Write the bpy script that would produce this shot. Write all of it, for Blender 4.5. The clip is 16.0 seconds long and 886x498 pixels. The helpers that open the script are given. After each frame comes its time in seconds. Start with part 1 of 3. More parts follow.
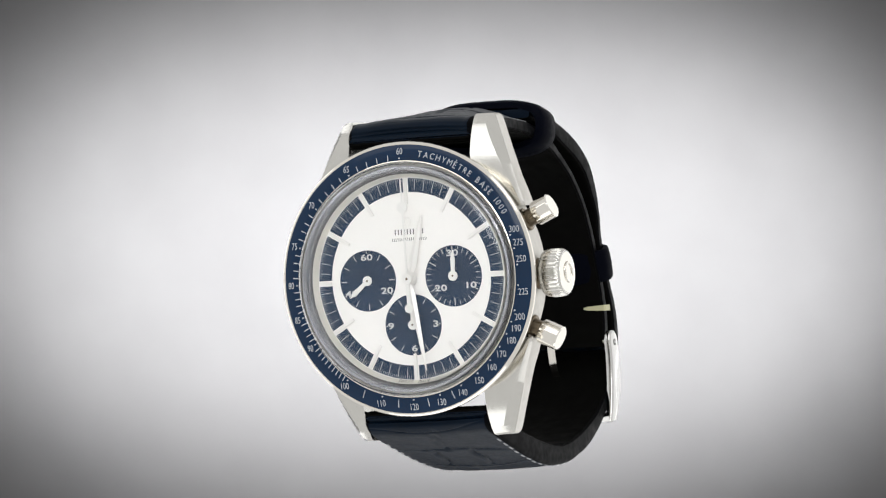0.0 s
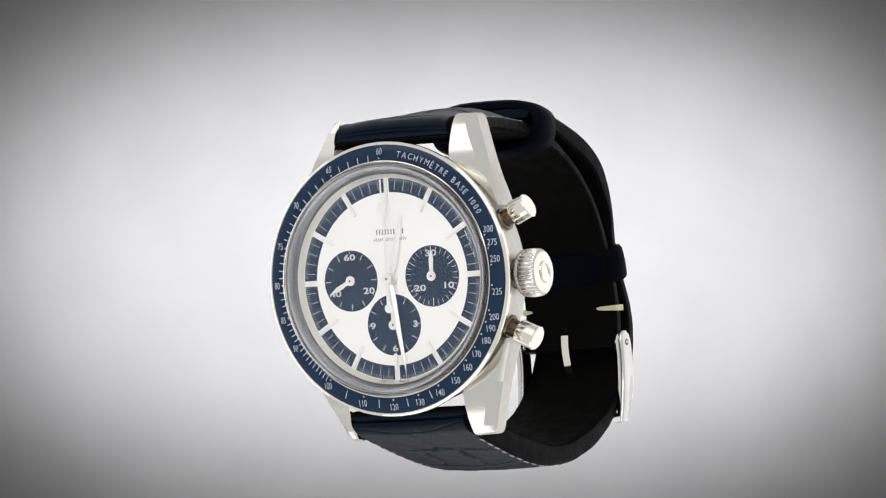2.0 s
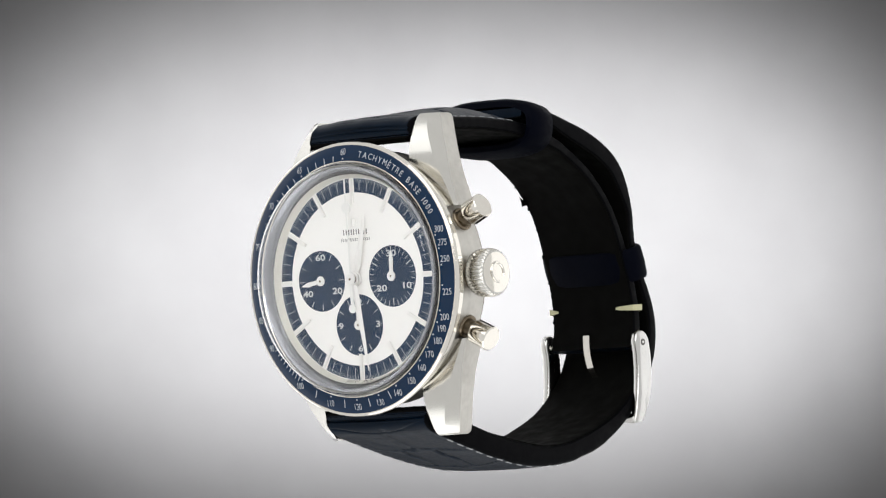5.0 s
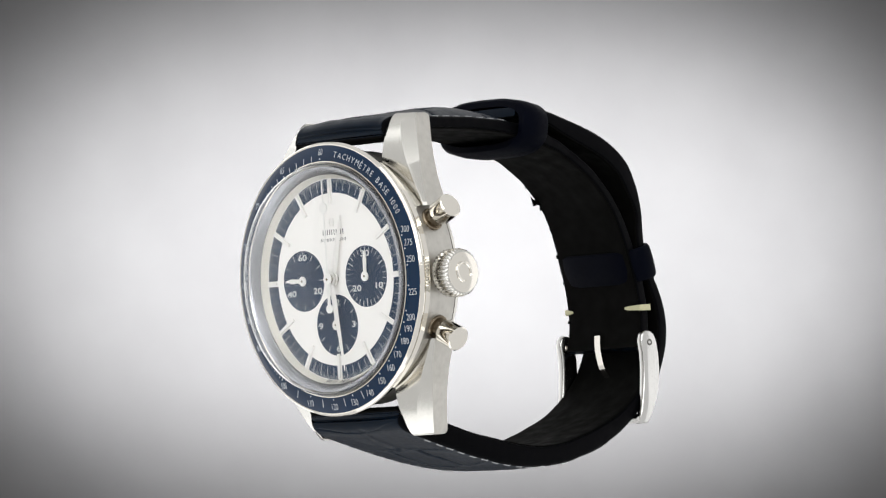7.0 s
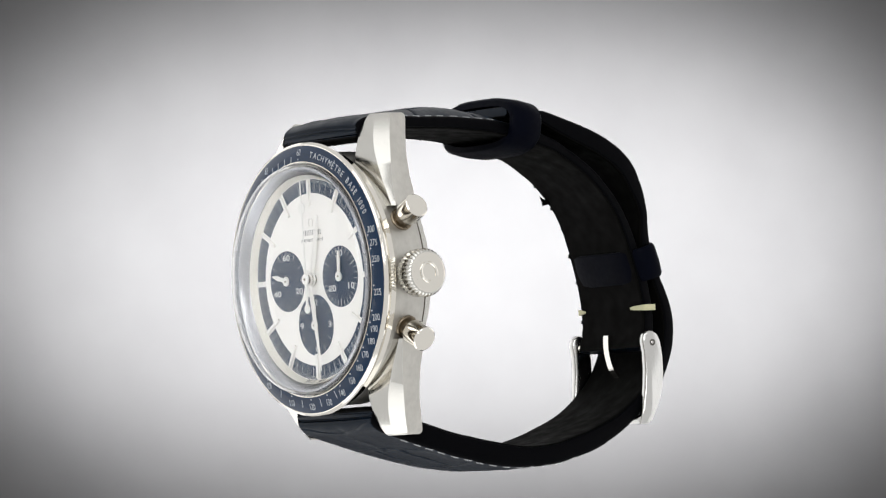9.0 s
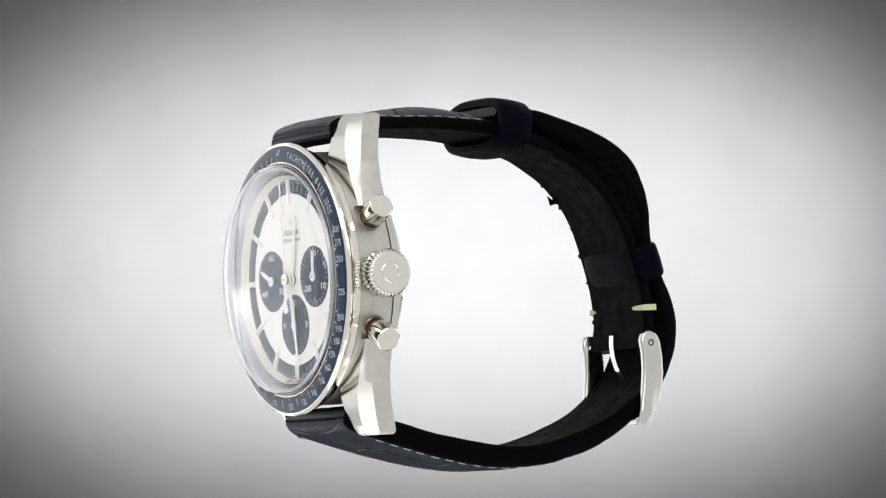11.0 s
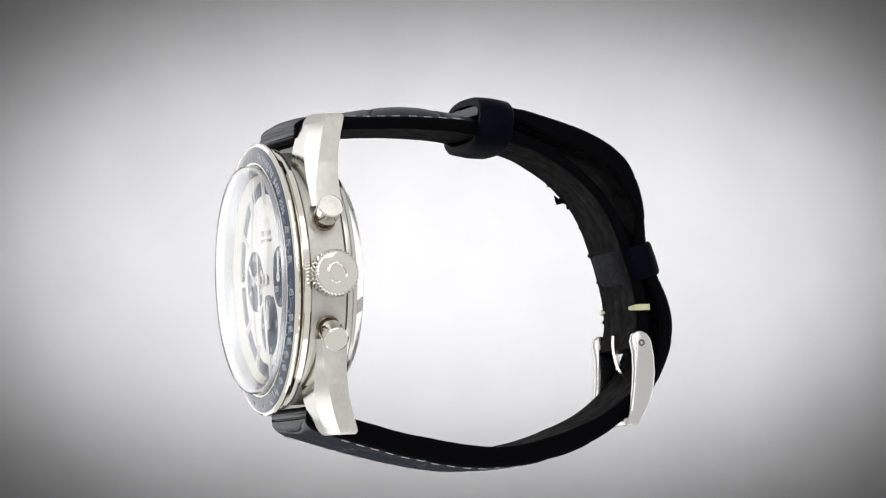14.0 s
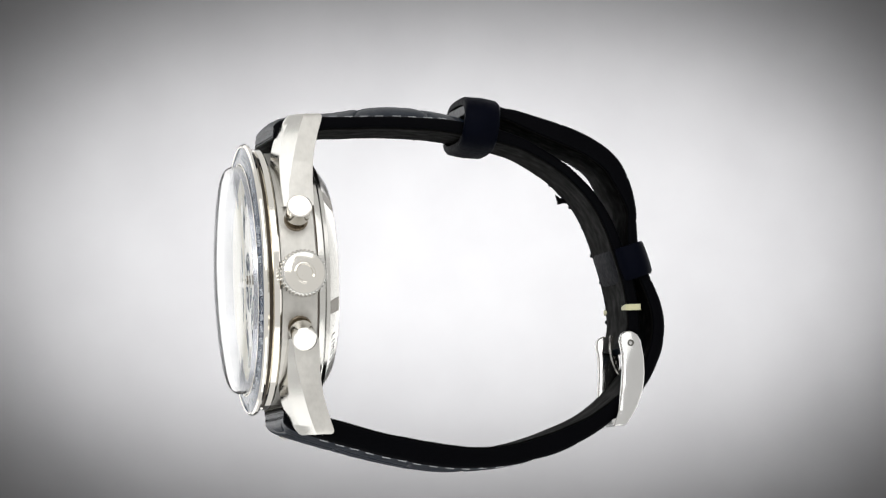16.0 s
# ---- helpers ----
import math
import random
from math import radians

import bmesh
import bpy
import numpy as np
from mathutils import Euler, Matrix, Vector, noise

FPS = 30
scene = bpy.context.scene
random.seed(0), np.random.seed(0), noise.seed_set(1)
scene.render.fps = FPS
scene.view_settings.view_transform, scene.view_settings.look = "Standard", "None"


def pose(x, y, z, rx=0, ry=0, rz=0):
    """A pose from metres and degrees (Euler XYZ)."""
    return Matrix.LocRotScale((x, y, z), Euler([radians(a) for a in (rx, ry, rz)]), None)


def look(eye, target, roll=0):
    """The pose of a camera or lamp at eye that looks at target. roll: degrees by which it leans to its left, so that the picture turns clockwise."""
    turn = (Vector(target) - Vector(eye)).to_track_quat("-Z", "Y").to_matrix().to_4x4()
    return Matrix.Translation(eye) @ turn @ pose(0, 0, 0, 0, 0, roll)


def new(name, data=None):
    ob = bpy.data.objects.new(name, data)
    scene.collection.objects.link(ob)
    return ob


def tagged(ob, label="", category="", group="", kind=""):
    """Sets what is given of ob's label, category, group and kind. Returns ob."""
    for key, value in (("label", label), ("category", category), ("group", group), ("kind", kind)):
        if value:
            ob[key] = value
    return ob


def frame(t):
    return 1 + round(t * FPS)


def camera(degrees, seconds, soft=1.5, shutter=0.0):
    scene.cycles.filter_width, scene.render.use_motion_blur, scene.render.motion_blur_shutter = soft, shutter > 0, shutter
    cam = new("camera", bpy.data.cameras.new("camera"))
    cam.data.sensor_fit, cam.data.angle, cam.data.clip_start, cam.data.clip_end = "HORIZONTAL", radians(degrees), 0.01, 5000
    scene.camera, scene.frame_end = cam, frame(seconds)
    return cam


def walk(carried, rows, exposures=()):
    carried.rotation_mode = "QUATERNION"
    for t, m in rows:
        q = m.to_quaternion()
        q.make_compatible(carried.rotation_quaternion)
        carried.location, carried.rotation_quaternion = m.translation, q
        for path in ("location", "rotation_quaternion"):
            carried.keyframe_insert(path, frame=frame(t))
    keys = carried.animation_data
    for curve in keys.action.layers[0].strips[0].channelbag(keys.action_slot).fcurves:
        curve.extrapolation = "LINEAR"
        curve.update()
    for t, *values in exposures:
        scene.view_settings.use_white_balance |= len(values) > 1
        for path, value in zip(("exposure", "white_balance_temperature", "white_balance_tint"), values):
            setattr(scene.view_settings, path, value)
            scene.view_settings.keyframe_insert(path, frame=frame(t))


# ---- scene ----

MM = 0.001

# camera: a long lens on a tripod, level, facing the turntable
cam = camera(8.9, 16.0, soft=1.25)
EYE = Vector((5.48, -854.6, 4.43)) * MM
walk(cam, [(0.0, look(EYE, EYE + Vector((0, 1, 0)))), (16.0, look(EYE, EYE + Vector((0, 1, 0))))])
scene.view_settings.exposure = 0.0

# ---- light: soft white studio, two added spots on the paper behind, added fills round the watch ----
world = bpy.data.worlds.new("studio")
scene.world = world
world.use_nodes = True
world.node_tree.nodes["Background"].inputs[0].default_value = (1.0, 0.995, 0.985, 1)
world.node_tree.nodes["Background"].inputs[1].default_value = 0.76


def area(name, eye, target, sx, sy, watts, spread=180, colour=(1, 1, 1)):
    lamp = bpy.data.lights.new(name, "AREA")
    lamp.shape, lamp.size, lamp.size_y, lamp.energy, lamp.color = "RECTANGLE", sx, sy, watts, colour
    lamp.spread = radians(spread)
    ob = new(name, lamp)
    ob.matrix_world = look(eye, target)
    return ob


def spot(name, eye, target, watts, degrees, blend=1.0, radius=0.02):
    lamp = bpy.data.lights.new(name, "SPOT")
    lamp.energy, lamp.spot_size, lamp.spot_blend, lamp.shadow_soft_size = watts, radians(degrees), blend, radius
    ob = new(name, lamp)
    ob.matrix_world = look(eye, target)
    return ob


BACK = 0.40
# Unseen spots, added to imitate a vignette: bright middle, darker edges.
spot("backdrop_fill", (-0.30, 0.12, 0.004), (-0.031, BACK, 0.004), 71, 20.4)
spot("backdrop_fill", (0.31, 0.12, 0.004), (0.043, BACK, 0.004), 71, 20.4)
# Unseen area lamps, added to brighten the dial, steel, crystal and strap.
area("fill_top", (-0.12, -0.38, 0.42), (0, 0.0, 0), 1.0, 0.4, 0.92, 150)
area("fill_low", (-0.05, -0.12, -0.46), (0, 0.02, 0), 0.6, 0.5, 0.5, 120)
area("fill_strip_left", (-0.1775, 0.29, 0.0), (0.0, 0.155, 0), 0.19, 0.45, 0.16, 150)
area("fill_rear_left", (-0.278, 0.159, 0.0), (0.0, -0.053, 0), 0.13, 0.45, 0.085, 150)
area("fill_left", (-0.358, 0.054, 0.0), (0.0, -0.219, 0), 0.13, 0.45, 0.055, 150)
area("fill_rear_right", (0.33, 0.19, 0.0), (0, 0.0, 0), 0.45, 0.45, 0.23, 150)
area("fill_strip_right", (0.168, 0.338, 0.0), (0.0, 0.18, 0), 0.11, 0.45, 0.105, 150)
area("fill_front", (-0.16, -1.0, 0.36), (0, 0, 0), 0.5, 0.4, 1.15, 130)


# ---- materials ----
def material(name, base, rough=0.5, metal=0.0, **more):
    m = bpy.data.materials.new(name)
    m.use_nodes = True
    b = m.node_tree.nodes["Principled BSDF"]
    b.inputs["Base Color"].default_value = (*base, 1)
    b.inputs["Roughness"].default_value = rough
    b.inputs["Metallic"].default_value = metal
    for key, value in more.items():
        b.inputs[key.replace("_", " ")].default_value = value
    return m


def grained(m, scale, stretch, low, high, bump=0.0, tint=0.0, dist=0.00002):
    """Noise in the object's space drives roughness, a slight tint and a fine relief."""
    n, l = m.node_tree.nodes, m.node_tree.links
    b = n["Principled BSDF"]
    tc, mp, nz = n.new("ShaderNodeTexCoord"), n.new("ShaderNodeMapping"), n.new("ShaderNodeTexNoise")
    mp.inputs["Scale"].default_value = stretch
    nz.inputs["Scale"].default_value, nz.inputs["Detail"].default_value = scale, 5
    l.new(tc.outputs["Object"], mp.inputs["Vector"])
    l.new(mp.outputs["Vector"], nz.inputs["Vector"])
    r = n.new("ShaderNodeMapRange")
    r.inputs["To Min"].default_value, r.inputs["To Max"].default_value = low, high
    r.inputs["From Min"].default_value, r.inputs["From Max"].default_value = 0.3, 0.7
    l.new(nz.outputs["Fac"], r.inputs["Value"])
    l.new(r.outputs["Result"], b.inputs["Roughness"])
    if bump:
        bp = n.new("ShaderNodeBump")
        bp.inputs["Strength"].default_value, bp.inputs["Distance"].default_value = bump, dist
        l.new(nz.outputs["Fac"], bp.inputs["Height"])
        l.new(bp.outputs["Normal"], b.inputs["Normal"])
    if tint:
        n2 = n.new("ShaderNodeTexNoise")
        n2.inputs["Scale"].default_value, n2.inputs["Detail"].default_value = scale * 0.22, 4
        l.new(tc.outputs["Object"], n2.inputs["Vector"])
        mx = n.new("ShaderNodeMix")
        mx.data_type = "RGBA"
        c = b.inputs["Base Color"].default_value
        mx.inputs["A"].default_value = (*[v * (1 - tint) for v in c[:3]], 1)
        mx.inputs["B"].default_value = (*[min(1, v * (1 + tint)) for v in c[:3]], 1)
        l.new(n2.outputs["Fac"], mx.inputs["Factor"])
        l.new(mx.outputs["Result"], b.inputs["Base Color"])
    return m


STEEL = grained(material("polished_steel", (0.80, 0.77, 0.71), 0.1, 1.0), 900, (1, 1, 1), 0.05, 0.13, 0.0, 0.04)
BUCKLE = grained(material("buckle_steel", (0.62, 0.615, 0.60), 0.2, 1.0), 1100, (1, 1, 1), 0.14, 0.24, 0.02, 0.05)
SATIN = grained(material("brushed_steel", (0.57, 0.555, 0.52), 0.35, 1.0), 4000, (1, 1, 0.03), 0.40, 0.56, 0.03, 0.14, 0.000003)
LUGSTEEL = grained(material("fine_satin_steel", (0.63, 0.62, 0.585), 0.25, 1.0), 3500, (1, 1, 0.03), 0.17, 0.20, 0.0, 0.03)
RING = material("grey_ring", (0.40, 0.41, 0.44), 0.25, 0.9)
STEMS = grained(material("dark_steel", (0.20, 0.165, 0.12), 0.3, 1.0), 1200, (1, 1, 1), 0.2, 0.45, 0.2, 0.2)
NAVY = grained(material("navy_enamel", (0.0020, 0.016, 0.046), 0.2, 0.0, Specular_IOR_Level=0.27, Coat_Weight=0.08), 1200, (1, 1, 1), 0.08, 0.15, 0.0, 0.1)
DIALBLUE = grained(material("navy_dial_print", (0.002, 0.023, 0.062), 0.45, 0.0, Specular_IOR_Level=0.3), 1500, (1, 1, 1), 0.4, 0.55, 0.03, 0.1)
DIAL = grained(material("opaline_dial", (0.93, 0.92, 0.89), 0.4, 0.0), 2500, (1, 1, 1), 0.36, 0.5, 0.05, 0.02)
PRINT = material("white_print", (0.60, 0.62, 0.62), 0.5)
INK = material("black_print", (0.03, 0.03, 0.035), 0.5)
SILVER = material("silver_hand", (0.88, 0.87, 0.84), 0.35, 0.45)
WHITEHAND = material("white_hand", (0.85, 0.85, 0.82), 0.35)
REHAUT = grained(material("rehaut", (0.84, 0.82, 0.74), 0.35, 0.3), 1500, (1, 1, 1), 0.3, 0.45, 0.02, 0.04)
LEATHER = grained(material("navy_leather", (0.0007, 0.0048, 0.0120), 0.3, 0.0, IOR=1.18), 1500, (1, 1, 1), 0.28, 0.38, 0.03, 0.3, 0.00001)
KEEPER = grained(material("matt_navy_leather", (0.0008, 0.0013, 0.0040), 0.4, 0.0, IOR=1.1), 1500, (1, 1, 1), 0.5, 0.65, 0.2, 0.3, 0.00001)
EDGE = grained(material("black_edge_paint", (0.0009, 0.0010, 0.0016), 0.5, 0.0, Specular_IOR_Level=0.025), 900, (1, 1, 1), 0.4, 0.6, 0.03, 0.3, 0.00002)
LINING = grained(material("black_lining", (0.0018, 0.0018, 0.0016), 0.6, 0.0, Specular_IOR_Level=0.03), 500, (1, 1, 1), 0.6, 0.85, 0.1, 0.15, 0.00003)
THREAD = material("grey_thread", (0.29, 0.30, 0.31), 0.7)
CREAM = material("cream_thread", (0.50, 0.48, 0.30), 0.6)
CUTSHADE = material("cut_shade", (0.10, 0.095, 0.085), 0.6, 0.5)
NOTCHSHADE = grained(material("notch_shade_steel", (0.36, 0.34, 0.31), 0.4, 1.0), 2500, (1, 1, 1), 0.35, 0.5, 0.05, 0.1)
DARKGAP = grained(material("dark_gap", (0.06, 0.045, 0.03), 0.5, 0.6), 1500, (1, 1, 1), 0.35, 0.6, 0.1, 0.3)
SCALE = material("bezel_print", (0.44, 0.47, 0.50), 0.3)
GLASS = material("acrylic_crystal", (1, 1, 1), 0.0, 0.0, IOR=1.36, Transmission_Weight=1.0)
PAPER = grained(material("grey_paper", (0.0555, 0.055, 0.0565), 0.9), 60, (1, 1, 1), 0.85, 0.95, 0.02, 0.03, 0.0002)


# ---- mesh helpers ----
def part(name, bm, mat, parent, label="", angle=32):
    me = bpy.data.meshes.new(name)
    bmesh.ops.recalc_face_normals(bm, faces=bm.faces)
    for f in bm.faces:
        f.smooth = True
    bm.to_mesh(me)
    bm.free()
    me.set_sharp_from_angle(angle=radians(angle))
    me.materials.append(mat)
    ob = new(name, me)
    ob.parent = parent
    if label:
        tagged(ob, label)
    return ob


def again(ob, m, parent=None):
    """Another object on the same mesh at the pose m under the same parent."""
    o = new(ob.name.split(".")[0], ob.data)
    o.parent = parent or ob.parent
    o.matrix_basis = m
    return o


def lathe(profile, n=128, closed=True):
    """Revolves (radius, y) in mm round the watch's y axis."""
    bm = bmesh.new()
    rings = []
    for r, y in profile:
        if r < 1e-6:
            rings.append([bm.verts.new((0, y * MM, 0))] * n)
        else:
            rings.append([bm.verts.new((r * MM * math.sin(2 * math.pi * i / n), y * MM, r * MM * math.cos(2 * math.pi * i / n))) for i in range(n)])
    pairs = list(zip(rings, rings[1:])) + ([(rings[-1], rings[0])] if closed else [])
    for a, b in pairs:
        for i in range(n):
            j = (i + 1) % n
            vs = []
            for v in (a[i], a[j], b[j], b[i]):
                if v not in vs:
                    vs.append(v)
            if len(vs) > 2:
                bm.faces.new(vs)
    return bm


def loft(sections, cap=True):
    """Joins rings of equal length given as lists of points in mm."""
    bm = bmesh.new()
    rings = [[bm.verts.new(Vector(p) * MM) for p in s] for s in sections]
    n = len(rings[0])
    for a, b in zip(rings, rings[1:]):
        for i in range(n):
            bm.faces.new((a[i], a[(i + 1) % n], b[(i + 1) % n], b[i]))
    if cap:
        bm.faces.new(rings[0])
        bm.faces.new(rings[-1])
    return bm


def soften(bm, width, segments=2, angle=25):
    es = [e for e in bm.edges if len(e.link_faces) == 2 and e.calc_face_angle(0) > radians(angle)]
    bmesh.ops.recalc_face_normals(bm, faces=bm.faces)
    bmesh.ops.bevel(bm, geom=es, offset=width * MM, segments=segments, profile=0.5, affect="EDGES", clamp_overlap=True)
    return bm


def slab(outline, y0, y1):
    """A plate from a flat outline of (x, z) in mm, between two y."""
    return loft([[(x, y0, z) for x, z in outline], [(x, y1, z) for x, z in outline]])


def merge(bm, other):
    me = bpy.data.meshes.new("join")
    other.to_mesh(me)
    other.free()
    bm.from_mesh(me)
    bpy.data.meshes.remove(me)
    return bm


def rod(a, b, r, n=20, bevel=0.0, flutes=0):
    """A round bar from a to b in mm, its ends bevelled; flutes cut a coin edge."""
    a, b = Vector(a), Vector(b)
    turn = (b - a).to_track_quat("Z", "Y").to_matrix()
    L = (b - a).length
    rows = [(r - bevel, 0), (r, bevel), (r, L - bevel), (r - bevel, L)] if bevel else [(r, 0), (r, L)]
    secs = []
    for q, h in rows:
        ring = []
        for i in range(n):
            w = 2 * math.pi * i / n
            rr = q - (0.28 if flutes and (i * flutes * 2 // n) % 2 else 0.0)
            ring.append(a + turn @ Vector((rr * math.cos(w), rr * math.sin(w), h)))
        secs.append(ring)
    return loft(secs)


def ring2d(n, r, cx=0, cz=0):
    return [(cx + r * math.sin(2 * math.pi * i / n), cz + r * math.cos(2 * math.pi * i / n)) for i in range(n)]


def curve2d(points, steps=10):
    """Catmull-Rom through rows of numbers."""
    p = [np.array(q, float) for q in points]
    p = [2 * p[0] - p[1]] + p + [2 * p[-1] - p[-2]]
    out = []
    for k in range(1, len(p) - 2):
        for i in range(steps):
            t = i / steps
            out.append(0.5 * (2 * p[k] + (p[k + 1] - p[k - 1]) * t + (2 * p[k - 1] - 5 * p[k] + 4 * p[k + 1] - p[k + 2]) * t * t
                              + (3 * p[k] - p[k - 1] - 3 * p[k + 1] + p[k + 2]) * t ** 3))
    out.append(p[-2])
    return out


# ---- studio ----
def sheet(name, sx, low, high, y, label):
    bm = bmesh.new()
    vs = [bm.verts.new((x * sx, y + d, z)) for d in (0, 0.004) for x, z in ((-1, low), (1, low), (1, high), (-1, high))]
    for f in ((0, 1, 2, 3), (4, 5, 6, 7), (0, 1, 5, 4), (1, 2, 6, 5), (2, 3, 7, 6), (3, 0, 4, 7)):
        bm.faces.new([vs[i] for i in f])
    ob = part(name, bm, PAPER, None, label)
    return tagged(ob, category="backdrop", kind="structure")


# The unseen lower length is added to darken reflections on the lower strap.
sheet("backdrop", 0.14, -0.27, 0.13, BACK, "plain grey seamless paper brightly lit in the middle")

# ---- the watch ----
watch = tagged(new("wristwatch"), "steel chronograph with navy bezel, white dial and navy leather strap", "watch")


def lug_section(z, xi, xc, xo, yf, ys, yb, sx, sz):
    pts = [(xi, yf), (xc + 0.35 * (xo - xc), yf + 0.28 * (ys - yf)), (xo, ys), (xo - 0.15, yb), (xi, yb)]
    return [(x * sx, y, z * sz) for x, y in pts]


LUG = [(9.6, 11.0, 16.9, 17.4, 2.5, 3.3, 7.1), (12.0, 10.2, 15.9, 16.55, 2.2, 3.6, 7.2), (14.0, 9.8, 14.8, 15.75, 2.05, 4.0, 7.3),
       (17.5, 9.7, 12.9, 14.5, 2.1, 4.9, 7.8), (20.5, 9.7, 11.4, 13.3, 3.0, 5.8, 8.7), (22.8, 9.7, 10.4, 12.3, 4.4, 6.7, 9.5), (23.4, 9.8, 10.25, 11.8, 5.1, 7.0, 9.3)]


def build_case():
    prof = [(15.8, 1.0), (17.5, 1.0), (17.5, 1.7), (18.35, 1.72), (18.55, 1.85), (18.55, 6.9),
            (18.2, 7.15), (17.3, 7.2), (15.8, 7.2)]
    case = part("case", lathe(prof, 160), SATIN, watch, "satin steel middle case")
    prof = [(17.6, 0.4), (18.9, 0.4), (19.18, 0.6), (19.2, 1.4), (19.0, 1.62), (17.6, 1.66)]
    part("case_flange", lathe(prof, 160), STEEL, watch, "polished steel ring under the bezel")
    # The shade in the gap below the bezel is put into this ring's brown.
    part("gap_ring", lathe([(18.2, -0.1), (18.72, -0.1), (18.72, 0.38), (18.2, 0.38)], 128), DARKGAP, watch, "brown ring painted as the shaded gap under the bezel")
    part("back_joint", lathe([(17.0, 7.05), (18.3, 7.05), (18.3, 7.3), (17.0, 7.3)], 128), DARKGAP, watch)
    for sx in (1, -1):
        for sz in (1, -1):
            bm = loft([lug_section(*row, sx, sz) for row in curve2d(LUG, 6)])
            for k, f in enumerate(bm.faces):
                f.material_index = int(k % 5 == 2)
            lug = part("lug", soften(bm, 0.12, 2, 14), LUGSTEEL, watch, "polished steel lug with a brushed flank", 27)
            lug.data.materials.append(SATIN)
    back = part("case_back", lathe([(15.0, 7.1), (17.25, 7.1), (17.35, 7.5), (17.3, 8.3), (17.1, 8.5), (16.95, 8.6), (16.9, 9.1), (14.5, 10.7), (14.1, 10.85), (0, 10.9)], 160, False), LUGSTEEL, watch, "polished domed steel case back")
    for k in range(6):
        a = radians(18 + 60 * k)
        rim = lambda q, lift: (16.9 - 2.4 * q + 0.55 * lift, 9.1 + 1.6 * q + 0.83 * lift)
        # Not hollow: a flush block whose darker steel stands for the notch's shade.
        bm = loft([[(*rim(q, e), w) for q, e in ((0.02, -0.2), (0.97, -0.2), (0.97, 0.03), (0.02, 0.03))] for w in (-1.0, 1.0)])
        bmesh.ops.rotate(bm, verts=bm.verts, cent=(0, 0, 0), matrix=Matrix.Rotation(a, 3, "Y"))
        part("opening_slot", bm, NOTCHSHADE, back, "tool notch drawn as a darker steel block")
    return case, back


def build_bezel():
    prof = [(16.95, 0.9), (16.95, -1.4), (17.08, -1.52), (17.2, -1.48), (17.22, -1.36), (19.5, -0.88), (19.53, -1.0), (19.7, -1.04), (19.95, -0.8),
            (20.02, -0.5), (19.9, -0.25), (19.6, -0.15), (18.4, -0.12), (18.3, 0.9)]
    bezel = part("bezel", lathe(prof, 192), STEEL, watch, "polished steel bezel rim")
    insert = part("bezel_insert", lathe([(17.23, -1.3), (17.23, -1.45), (17.3, -1.47), (19.46, -1.02), (19.52, -0.99), (19.52, -0.82)], 192), NAVY, bezel, "navy tachymeter ring with white markings")
    return bezel, insert


def build_crystal():
    arc = lambda r, y, rise: [(r * math.sin(w) / math.sin(0.6), y + rise * (1 - math.cos(w)) / (1 - math.cos(0.6))) for w in np.linspace(0.0, 0.6, 14)]
    outer = arc(16.0, -4.75, 1.3) + [(16.4, -3.2), (16.7, -2.7), (16.85, -1.7), (16.9, -0.4), (16.8, -0.4), (16.75, -1.7), (16.6, -2.65), (16.32, -3.12)]
    inner = arc(15.93, -4.65, 1.28)[::-1]
    glass = part("crystal", lathe(outer + inner, 160, False), GLASS, watch, "clear domed acrylic crystal", 40)
    glass.visible_shadow = False
    part("tension_ring", lathe([(15.32, -0.35), (15.32, 0.9), (16.5, 0.9), (16.5, -1.75), (16.4, -1.98), (16.2, -2.02), (16.0, -1.85), (15.72, -1.0), (15.6, -0.75)], 128), RING, watch, "grey metal tension ring inside the crystal")
    # Added pale ring that lightens the dark band refracted in the crystal wall.
    part("crystal_brightener", lathe([(16.52, -0.37), (16.94, -0.37), (16.94, 0.6), (16.52, 0.6)], 128), REHAUT, watch, "pale ring added to brighten the crystal's foot")
    part("rehaut", lathe([(14.75, 0.28), (15.28, -0.75), (15.3, 0.28)], 128), REHAUT, watch, "pale sloping inner flange")


DY = 0.3            # the dial's face
SUBS = {"seconds": (-6.85, 0.05), "minutes": (6.75, 0.05), "hours": (-0.05, -6.7)}


def polar(r, degrees, y=0.0):
    a = radians(degrees)
    return Vector((r * math.sin(a), y, r * math.cos(a)))


def tick_bm(r0, r1, w, y, h, w1=None):
    w1 = w if w1 is None else w1
    return loft([[(-w / 2, y - h, r0), (w / 2, y - h, r0), (w / 2, y, r0), (-w / 2, y, r0)], [(-w1 / 2, y - h, r1), (w1 / 2, y - h, r1), (w1 / 2, y, r1), (-w1 / 2, y, r1)]])


def turned(degrees, x=0.0, z=0.0):
    return Matrix.Translation((x * MM, 0, z * MM)) @ Matrix.Rotation(radians(degrees), 4, "Y")


def annulus(r0, r1, y0, y1, n=128):
    return lathe([(r0, y1), (r0, y0), (r1, y0), (r1, y1)], n)


